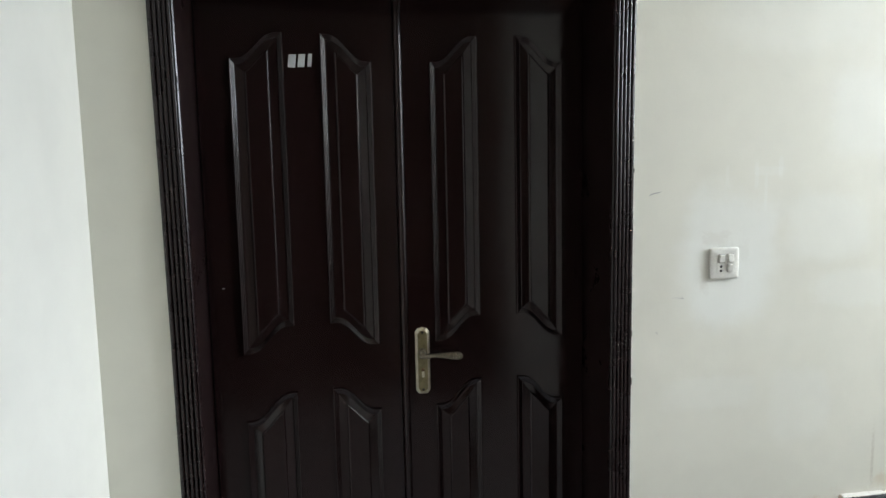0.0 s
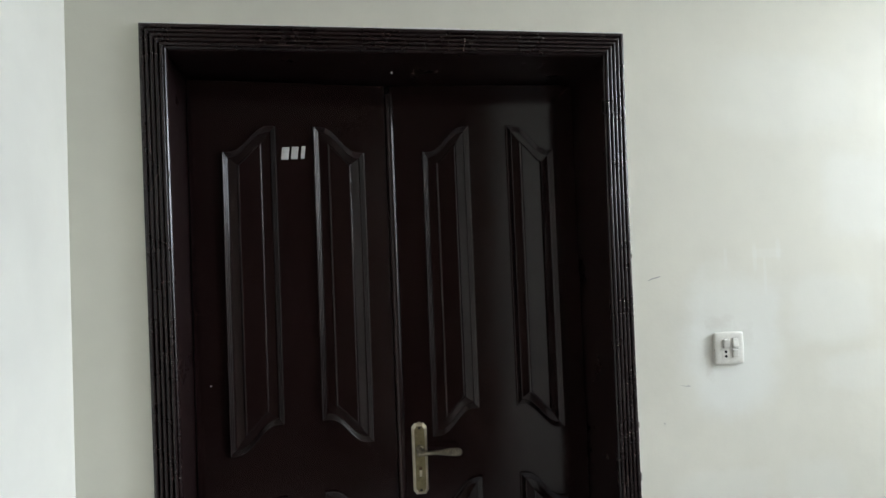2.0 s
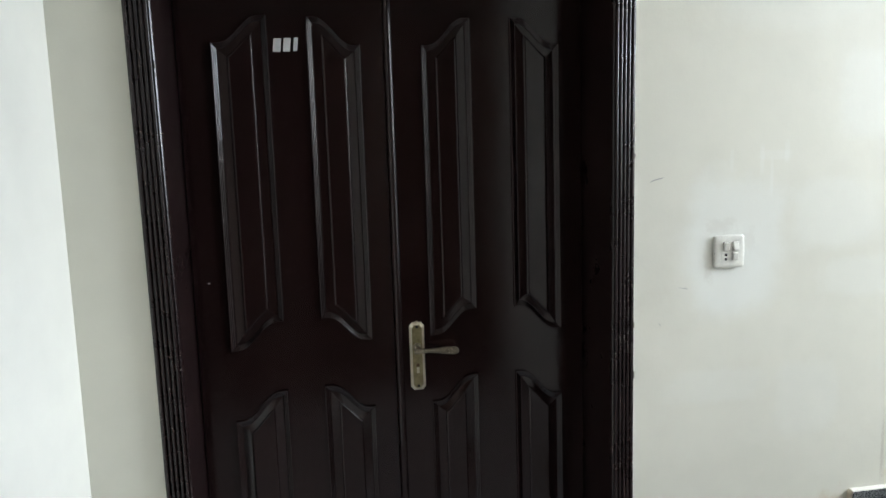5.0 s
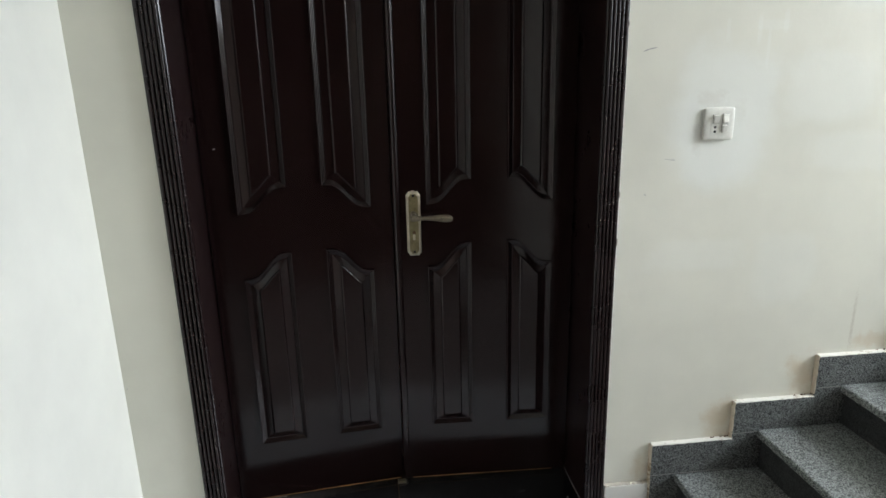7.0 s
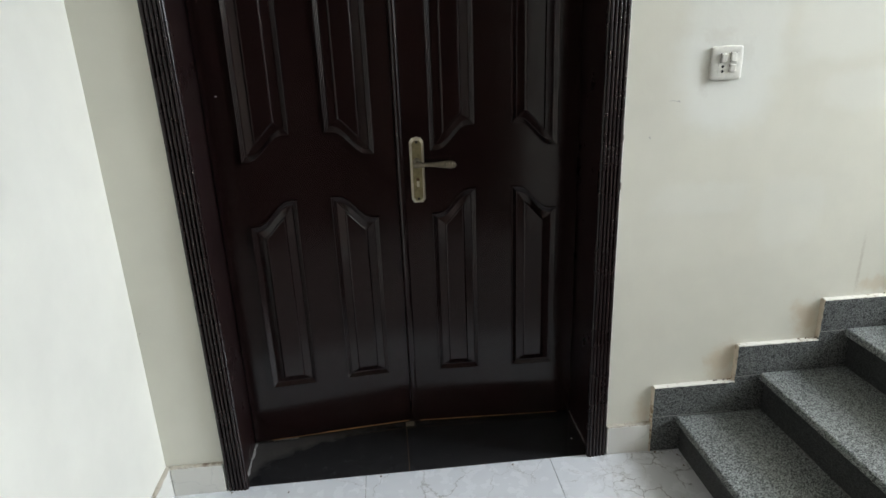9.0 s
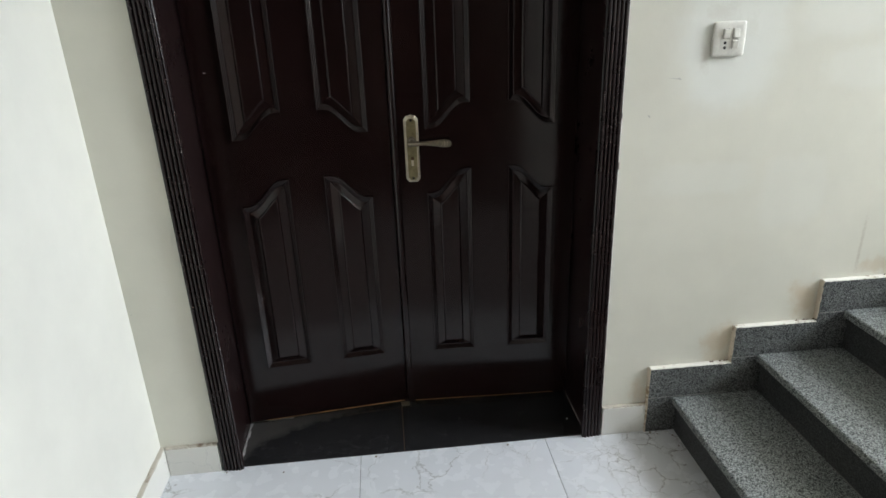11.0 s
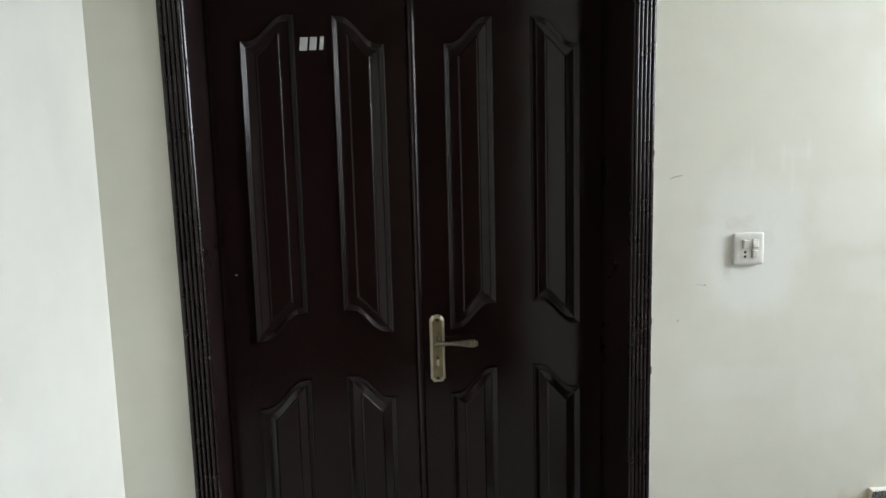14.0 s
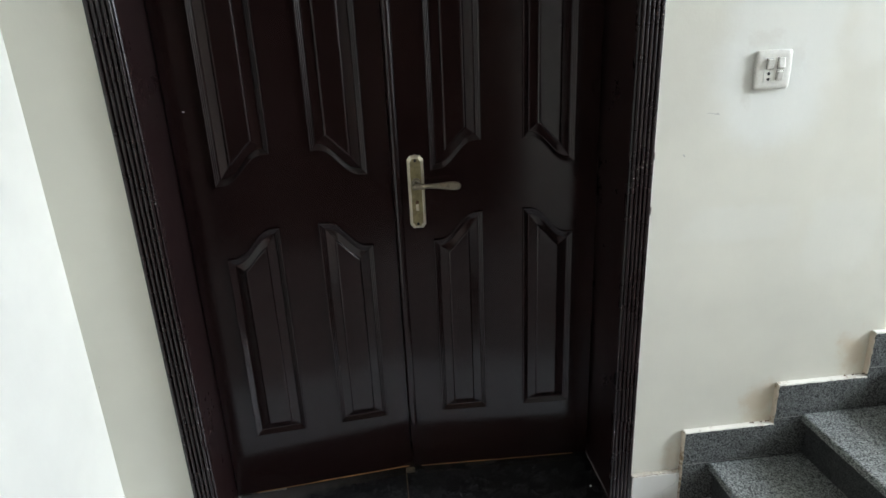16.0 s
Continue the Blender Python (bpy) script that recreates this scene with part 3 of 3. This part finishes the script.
def lock():
    """Antique brass lever handle on a long plate, in the right leaf's own x."""
    cx, cz = -0.5155, 0.936
    hw, hh = 0.0228, 0.104

    def outline(d, y, c):
        w, h = hw - d, hh - d
        return [Vector((cx + a, y, cz + b)) for a, b in ((-w + c, -h), (w - c, -h), (w - c * 0.55, -h + c * 0.75), (w, -h + c * 1.3), (w, h - c * 1.3), (w - c * 0.55, h - c * 0.75),
                                                         (w - c, h), (-w + c, h), (-w + c * 0.55, h - c * 0.75), (-w, h - c * 1.3), (-w, -h + c * 1.3), (-w + c * 0.55, -h + c * 0.75))]

    part("lock_plate", loft([outline(0, -0.0003, 0.0085), outline(0.0002, -0.0035, 0.0085), outline(0.0012, -0.0045, 0.0085), outline(0.0062, -0.0086, 0.0078), outline(0.0072, -0.0088, 0.0075)]),
         BRASS, right, "aged brass lock plate")
    part("plate_field", loft([outline(0.0078, -0.0086, 0.0074), outline(0.0082, -0.0091, 0.0074)]), FIELD, right, "dull gold centre of the plate")
    smooth(part("plate_stud", cyl((cx, -0.004, cz + hh - 0.001), (0, 0, 1), 0.006, 0.004, 16, 0.002), BRASS, right))
    for z in (1.027, 0.846):
        smooth(part("screw", cyl((cx, -0.0078, z), (0, -1, 0), 0.0044, 0.002, 14, 0.001), DARK, right))
    smooth(part("rose", cyl((cx, -0.008, 0.965), (0, -1, 0), 0.013, 0.008, 24, 0.003), BRASS2, right))
    smooth(part("keyhole", cyl((cx, -0.0084, 0.909), (0, -1, 0), 0.0052, 0.0012, 16), CRUMB, right))
    part("lock_cylinder", boxes(((cx - 0.0040, -0.0115, 0.885), (cx + 0.0040, -0.0085, 0.904)), bevel=0.0012), BRASS, right, "brass lock cylinder")
    part("spindle", cyl((cx, -0.012, 0.965), (0, -1, 0), 0.0085, 0.036, 20, 0.003), BRASS2, right)
    # the lever swells from a turned neck to a leaf-shaped end
    prof = [(-0.012, 0.003, 0.003), (-0.010, 0.0075, 0.007), (0.004, 0.0085, 0.008), (0.012, 0.0068, 0.0066), (0.014, 0.0088, 0.0085), (0.018, 0.0088, 0.0085), (0.020, 0.0062, 0.006),
            (0.035, 0.0062, 0.0058), (0.055, 0.0075, 0.0062), (0.075, 0.0102, 0.0068), (0.092, 0.0122, 0.0070), (0.106, 0.0124, 0.0068), (0.114, 0.0104, 0.0060), (0.119, 0.0065, 0.0044), (0.121, 0.001, 0.001)]
    n = 18
    rings = []
    for x, rz, ry in prof:
        sag = 0.0015 * math.sin(max(0.0, x) / 0.121 * math.pi) - 0.004 * max(0.0, x) / 0.121
        rings.append([Vector((cx + x, -0.044 + ry * math.cos(6.28318 * i / n), 0.9615 + sag + rz * math.sin(6.28318 * i / n))) for i in range(n)])
    smooth(part("lever", loft(rings), BRASS2, right, "worn brass lever with a leaf-shaped end"))
    for k, (x, r) in enumerate(((0.088, 0.006), (0.097, 0.0065), (0.106, 0.0055))):
        arc = [[Vector((cx + x + 0.004 * math.cos(a) * r / 0.006, -0.0505 - 0.0006 * math.sin(q), 0.9595 + r * math.sin(a) + 0.0008 * math.cos(q))) for q in (0, 1.57, 3.14, 4.71)]
               for a in [(-1.2 + 2.4 * j / 8) for j in range(9)]]
        part("leaf_relief", loft(arc), BRASS, right)


lock()
part("fleck", boxes(((0.041, -0.0012, 1.194), (0.047, -0.0002, 1.1965))), GREYP, left, "pale fleck of paint")
# white colour stands in for the glint of the steel
part("screw", cyl((0.0, 0.150, JZ + 0.001), (0, 0, -1), 0.0024, 0.006, 10), CAULK, door, "screw head coloured white for its glint")


def threshold():
    """Black stone in two pieces between the jambs, with the dusty seam along its sides."""
    t = tagged(empty("threshold"), "black polished granite threshold in two pieces", "threshold", kind="structure")
    for a, b in ((-JX, -0.0375), (-0.0355, JX)):
        part("threshold_stone", boxes(((a, 0.001, -0.06), (b, REV + 0.1, 0.0)), bevel=0.0008), BLACK, t)
    part("joint", boxes(((-0.0375, 0.002, -0.05), (-0.0355, REV + 0.1, -0.0012))), CRUMB, t)
    rnd = random.Random(4)

    def bead(x0, y0, x1, y1, w):
        bm = bmesh.new()
        n = 24
        rows = []
        d = Vector((x1 - x0, y1 - y0, 0)).normalized()
        s = Vector((-d.y, d.x, 0))
        for i in range(n + 1):
            c = Vector((x0, y0, 0)).lerp(Vector((x1, y1, 0)), i / n)
            k = w * rnd.uniform(0.35, 1.1)
            rows.append((bm.verts.new(c + s * k + Vector((0, 0, 0.0003))), bm.verts.new(c + Vector((0, 0, 0.002))), bm.verts.new(c - s * w * 0.3 + Vector((0, 0, 0.0003)))))
        for a, b in zip(rows, rows[1:]):
            bm.faces.new((a[0], b[0], b[1], a[1]))
            bm.faces.new((a[1], b[1], b[2], a[2]))
        return bm

    part("fleck", boxes(((0.527, 0.088, 0.0), (0.531, 0.092, 0.002))), CAULK, t, "white fleck of plaster")
    part("dust_line", bead(-JX + 0.002, 0.0, -JX + 0.002, 0.235, -0.0085), DUST, t, "pale dust along the jamb")
    part("dust_line", bead(JX - 0.002, 0.003, JX - 0.002, 0.25, 0.003), DUST, t, "pale dust along the jamb")
    part("dust_line", bead(-0.42, 0.238, -JX + 0.004, 0.232, 0.008), DUST, t, "pale dust along the door")


threshold()


def sill_strip():
    """Thin gold strips that stand in for the light leaking under the leaves."""
    for (ob, a, b, h) in ((left, 0.25, 0.545, 0.0032), (right, -0.55, -0.33, 0.0022), (right, -0.33, -0.05, 0.0012), (left, 0.06, 0.25, 0.0012)):
        part("light_line", boxes(((a, -0.0016, 0.0125), (b, -0.0002, 0.0125 + h))), GOLD, ob, "gold strip painting the light under the door")
    part("bolt_end", boxes(((-0.037, 0.245, 0.0), (-0.008, 0.262, 0.010)), bevel=0.002), BRASS2, door, "worn brass floor bolt keeper")


sill_strip()


# ---- stairs ----
def stairs():
    st = tagged(empty("staircase", (RISER, 0, 0)), "grey speckled granite stairs rising beside the wall", "stairs")
    Y1, Y0 = -0.0225, -1.08
    for k in range(NSTEP):
        x, z = RISER + RUN * k, RISE * k
        wide = RUN + 0.002 if k < NSTEP - 1 else XE - x
        r = part("riser", boxes(((x, Y0, z + (0.0 if k == 0 else -0.028)), (x + 0.02, Y1, z + RISE - 0.030))), RISE_SHADE, st)
        r.matrix_parent_inverse = Matrix.Translation((-RISER, 0, 0))
        bm = box(bmesh.new(), (x - 0.019, Y0 - 0.01, z + RISE - 0.030), (x + wide, Y1, z + RISE - 0.004))
        front = [e for e in bm.edges if all(abs(v.co.x - (x - 0.019)) < 1e-5 for v in e.verts) and abs(e.verts[0].co.z - e.verts[1].co.z) < 1e-5]
        bmesh.ops.bevel(bm, geom=front, offset=0.006, segments=3, profile=0.5, affect="EDGES")
        t = part("tread", bm, STEP, st)
        t.matrix_parent_inverse = Matrix.Translation((-RISER, 0, 0))
        c = part("core", boxes(((x + 0.02, Y0 + 0.01, 0.0), (x + (wide if k == NSTEP - 1 else RUN + 0.02), Y1, z + RISE - 0.030))), GROUT, st)
        c.matrix_parent_inverse = Matrix.Translation((-RISER, 0, 0))
    for x, y0, y1, z in ((RISER + RUN, -0.30, -0.18, RISE - 0.004), (RISER + RUN, -0.52, -0.40, RISE - 0.004), (RISER + 2 * RUN, -0.22, -0.12, 2 * RISE - 0.004)):
        j = part("joint", boxes(((x - 0.0022, y0, z), (x, y1, z + 0.0014))), DUST, st, "pale cement line at the foot of a riser")
        j.matrix_parent_inverse = Matrix.Translation((-RISER, 0, 0))
    return st


stairs()


def step_skirting(k):
    """Granite skirting that climbs the wall with one step: an upright piece, a level piece and a lip of paint and filler."""
    x, z = 0.7645 + 0.2668 * k, RISE * k + (-0.003, -0.012, -0.010, -0.008)[min(k, 3)]
    s = tagged(empty("skirting", (x, 0, z)), "stepped grey granite skirting with a paint-smeared top edge", "skirting", "stair skirting", "structure")
    w = 0.2668
    part("upright_stone", boxes(((0.0, -0.0160, 0.003 if k == 0 else -0.016), (w, -0.0004, RISE - 0.002)), bevel=0.0008), SKIRT, s)
    part("level_stone", boxes(((0.0005, -0.0170, RISE - 0.0005), (w, -0.0004, 0.2425)), bevel=0.0008), SKIRT, s)
    part("joint", boxes(((0.001, -0.0166, RISE - 0.0025), (w - 0.001, -0.001, RISE - 0.0003))), JOINT, s)
    rnd = random.Random(k)
    for j in range(6):
        u = w - rnd.uniform(0.004, 0.07) * (1 if j else 0.3)
        r = rnd.uniform(0.0018, 0.0040)
        blob = loft([[Vector((u + q * r * math.cos(a) * rnd.uniform(0.7, 1.3), -0.004 - rnd.uniform(0, 0.003), 0.2485 + h + q * r * 0.6 * math.sin(a))) for a in (0, 1, 2, 3, 4, 5)] for q, h in ((1.0, 0.0), (0.5, 0.0015))])
        part("stain_crumb", blob, CRUMB, s, "brown crumb of dirt")
    bm = bmesh.new()
    n = 26
    rows = []
    for i in range(n + 1):
        u = w * i / n
        f = -0.0170 + rnd.uniform(-0.0012, 0.0018)
        rows.append([bm.verts.new(p) for p in ((u, f, 0.2426), (u, f + 0.0015, 0.2458 + rnd.uniform(-0.0008, 0.0008)), (u, -0.001, 0.2468 + rnd.uniform(0, 0.0015)))])
    for a, b in zip(rows, rows[1:]):
        for j in range(2):
            bm.faces.new((a[j], b[j], b[j + 1], a[j + 1]))
    bm.faces.new([v for v in rows[0]] + [bm.verts.new((0, -0.001, 0.2426))])
    part("paint_lip", bm, PLAST, s, "cream paint and filler on the stone's top")
    lo = 0.002 if k == 0 else 0.113
    bm = bmesh.new()
    rows = []
    for i in range(15):
        zz = lo + (0.2462 - lo) * i / 14
        f = -0.0160 + rnd.uniform(-0.001, 0.003)
        o = -0.003 + rnd.uniform(-0.001, 0.0006)
        rows.append([bm.verts.new(p) for p in ((0.0004, f - 0.001, zz), (o, f, zz), (o - 0.0015, -0.001, zz))])
    for a, b in zip(rows, rows[1:]):
        for j in range(2):
            bm.faces.new((a[j], b[j], b[j + 1], a[j + 1]))
    part("paint_edge", bm, EDGEP, s, "cream paint on the stone's end")


for k in range(NSTEP):
    step_skirting(k)


# ---- tile skirting ----
def tile_skirting(lo, hi, lip, label):
    s = tagged(empty("baseboard"), label, "baseboard", kind="structure")
    part("skirting_tile", boxes((lo, hi), bevel=0.0012), BASE, s)
    rnd = random.Random(int(hi[0] * 1000) + 7)
    bm = bmesh.new()
    n = 30
    rows = []
    for i in range(n + 1):
        f = rnd.uniform(-0.002, 0.0015)
        h = hi[2] + 0.003 + rnd.uniform(-0.001, 0.0018)
        if lip == "y":
            u = lo[0] + (hi[0] - lo[0]) * i / n
            pts = ((u, lo[1] + 0.001 + f, hi[2] - 0.0005), (u, lo[1] + 0.002 + f, h), (u, hi[1], h + 0.002))
        else:
            u = lo[1] + (hi[1] - lo[1]) * i / n
            pts = ((hi[0] - 0.001 + f, u, hi[2] - 0.0005), (hi[0] - 0.002 + f, u, h), (lo[0], u, h + 0.002))
        rows.append([bm.verts.new(p) for p in pts])
    for a, b in zip(rows, rows[1:]):
        for j in range(2):
            bm.faces.new((a[j], b[j], b[j + 1], a[j + 1]))
    part("paint_lip", bm, GRIME, s, "dirty cream filler on the tile's top")


tile_skirting((-0.7745, -0.0125, 0.0), (-0.6165, -0.0004, 0.099), "y", "pale marbled skirting tile beside the door")
tile_skirting((0.6165, -0.0125, 0.0), (0.7600, -0.0004, 0.102), "y", "pale marbled skirting tile beside the door")
for j in range(3):
    tile_skirting((XW + 0.0004, -0.605 * (j + 1) - 0.001, 0.0), (XW + 0.0135, -0.605 * j - (0.0005 if j == 0 else 0.003), 0.099), "x", "white marbled skirting tile on the side wall")


# ---- switch ----
def wall_switch():
    s = tagged(empty("wall_switch", (0.892, 0, 1.2405)), "white plastic switch with three rockers and a two-hole socket", "switch")

    def rounded(w, r, y, swell=0.0):
        """A rounded square with slightly swelling sides."""
        pts = []
        for cx, cz, a0 in ((1, 1, 0), (-1, 1, 90), (-1, -1, 180), (1, -1, 270)):
            for j in range(6):
                a = radians(a0 + 18 * j)
                pts.append(Vector((cx * (w - r) + r * math.cos(a), y, cz * (w - r) + r * math.sin(a))))
            # the middle of the next side
            b = radians(a0 + 90)
            pts.append(Vector(((w + swell) * math.cos(b), y, (w + swell) * math.sin(b))))
        return pts

    s.scale = (1, 0.78, 1)
    part("back_box", loft([rounded(0.0430, 0.005, -0.0002), rounded(0.0430, 0.005, -0.0042)]), WHITE, s)
    part("shadow_gap", loft([rounded(0.0402, 0.006, -0.0046), rounded(0.0402, 0.006, -0.0068)]), GAP, s)
    smooth(part("face_plate", loft([rounded(0.0440, 0.006, -0.0066, 0.0012), rounded(0.0446, 0.007, -0.0076, 0.0014), rounded(0.0436, 0.007, -0.0094, 0.0012), rounded(0.0405, 0.006, -0.0110, 0.0008), rounded(0.034, 0.004, -0.0116), rounded(0.030, 0.003, -0.0117)]), WHITE, s))
    for x, z, tip, h in ((-0.0105, 0.0140, 13, 0.0115), (0.0170, 0.0145, -13, 0.0125), (0.0160, -0.0130, 12, 0.0105)):
        part("rocker_frame", boxes(((x - 0.0125, -0.0124, z - 0.0128), (x + 0.0125, -0.0114, z + 0.0128)), bevel=0.0003), WHITE, s)
        # thin grey slab that paints the shade in the gap around the rocker
        part("rocker_gap_shade", boxes(((x - 0.0092, -0.0129, z - h - 0.0006), (x + 0.0092, -0.0122, z + h + 0.0007))), GAP, s)
        bm = box(bmesh.new(), (-0.0082, -0.0052, -h), (0.0082, 0.004, h), 0.0022)
        bmesh.ops.transform(bm, matrix=Matrix.Translation((x, -0.0135, z)) @ pose(0, 0, 0, tip), verts=bm.verts)
        part("rocker", bm, WHITE, s)
    part("socket_face", boxes(((-0.0235, -0.0126, -0.0285), (0.0010, -0.0114, -0.0020)), bevel=0.0003), WHITE, s)
    for z in (-0.0088, -0.0212):
        part("socket_hole", cyl((-0.0115, -0.0124, z), (0, -1, 0), 0.0039, 0.0006, 14), DARK, s)
    part("vent_notch", boxes(((-0.0452, -0.0088, -0.008), (-0.0442, -0.0066, 0.006))), DARK, s)


wall_switch()


def scuff(points, w, label):
    """A thin scratch or pencil line on the plaster."""
    bm = bmesh.new()
    rnd = random.Random(int(points[0][0] * 977))
    rows = []
    n = 10
    for i in range(n + 1):
        u = i / n
        x = points[0][0] + (points[1][0] - points[0][0]) * u
        z = points[0][1] + (points[1][1] - points[0][1]) * u + 0.0015 * math.sin(u * 5)
        k = w * (0.3 + 0.7 * math.sin(u * 3.0 + 0.1)) * rnd.uniform(0.5, 1)
        rows.append((bm.verts.new((x, -0.0006, z + k)), bm.verts.new((x, -0.0006, z - k))))
    for a, b in zip(rows, rows[1:]):
        bm.faces.new((a[0], b[0], b[1], a[1]))
    tagged(link("scuff_mark", bm, PENCIL), label, "mark", "marks on the wall", "structure")


scuff([(0.664, 1.436), (0.702, 1.449)], 0.0022, "short grey scuff on the off-white wall")
scuff([(0.742, 1.1455), (0.772, 1.1435)], 0.0009, "short grey scuff on the off-white wall")
scuff([(0.766, 1.1440), (0.774, 1.1432)], 0.0018, "dark end of a scuff on the off-white wall")
scuff([(0.690, 1.048), (0.696, 1.046)], 0.0022, "small grey speck on the off-white wall")
scuff([(-0.783, 0.560), (-0.780, 0.566)], 0.0022, "small grey speck in the wall's corner")


# ---- floor tiles ----
def floor_tiles():
    """60 cm tiles with 2 mm joints; only the rows near the door are pieces of their own."""
    size, gap = 0.6065, 0.0016
    shared = {}
    for j in range(4):
        for i in range(-1, 2):
            x0 = max(-0.1785 + size * i + gap / 2, XW + 0.0005)
            x1 = min(-0.1785 + size * (i + 1) - gap / 2, 1.0)
            y1 = -size * j - gap / 2
            y0 = max(y1 - size + gap, YB)
            w = (round(x1 - x0, 4), round(y1 - y0, 4), j == 0)
            if w not in shared:
                bm = box(bmesh.new(), (0, 0, -0.006), (w[0], w[1], 0.0))
                bmesh.ops.bevel(bm, geom=[e for e in bm.edges if all(v.co.z > -0.001 for v in e.verts)], offset=0.0008, segments=1, affect="EDGES")
                # rows past the first get the colour painted darker to dim reflections
                t = part("floor_tile", bm, TILE if j == 0 else DIM_TILE, floor)
                shared[w] = t.data
            else:
                t = new("floor_tile", shared[w])
                t.parent = floor
            t.location = (x0, y0, 0.0)


floor_tiles()


def grit():
    """Crumbs of plaster and dirt swept against the foot of the stairs and the skirting."""
    rnd = random.Random(21)
    spots = [(0.835, -0.030, CAULK), (0.822, -0.026, CAULK), (0.846, -0.045, CRUMB), (0.780, -0.022, CRUMB), (0.80, -0.030, CRUMB), (-0.60, -0.022, CRUMB), (-0.13, -0.012, CRUMB), (0.30, -0.016, CRUMB), (-0.42, -0.045, CRUMB), (0.843, -0.10, CRUMB)]
    for x, y, mat in spots:
        r = rnd.uniform(0.0018, 0.0038)
        rings = [[Vector((x + q * r * math.cos(a) * rnd.uniform(0.7, 1.3), y + q * r * math.sin(a) * rnd.uniform(0.7, 1.3), h * r)) for a in (0, 1, 2, 3, 4, 5)] for q, h in ((1.0, 0.0), (0.9, 0.5), (0.4, 0.9))]
        part("grit", loft(rings), mat, floor, "crumb of plaster or dirt")


grit()
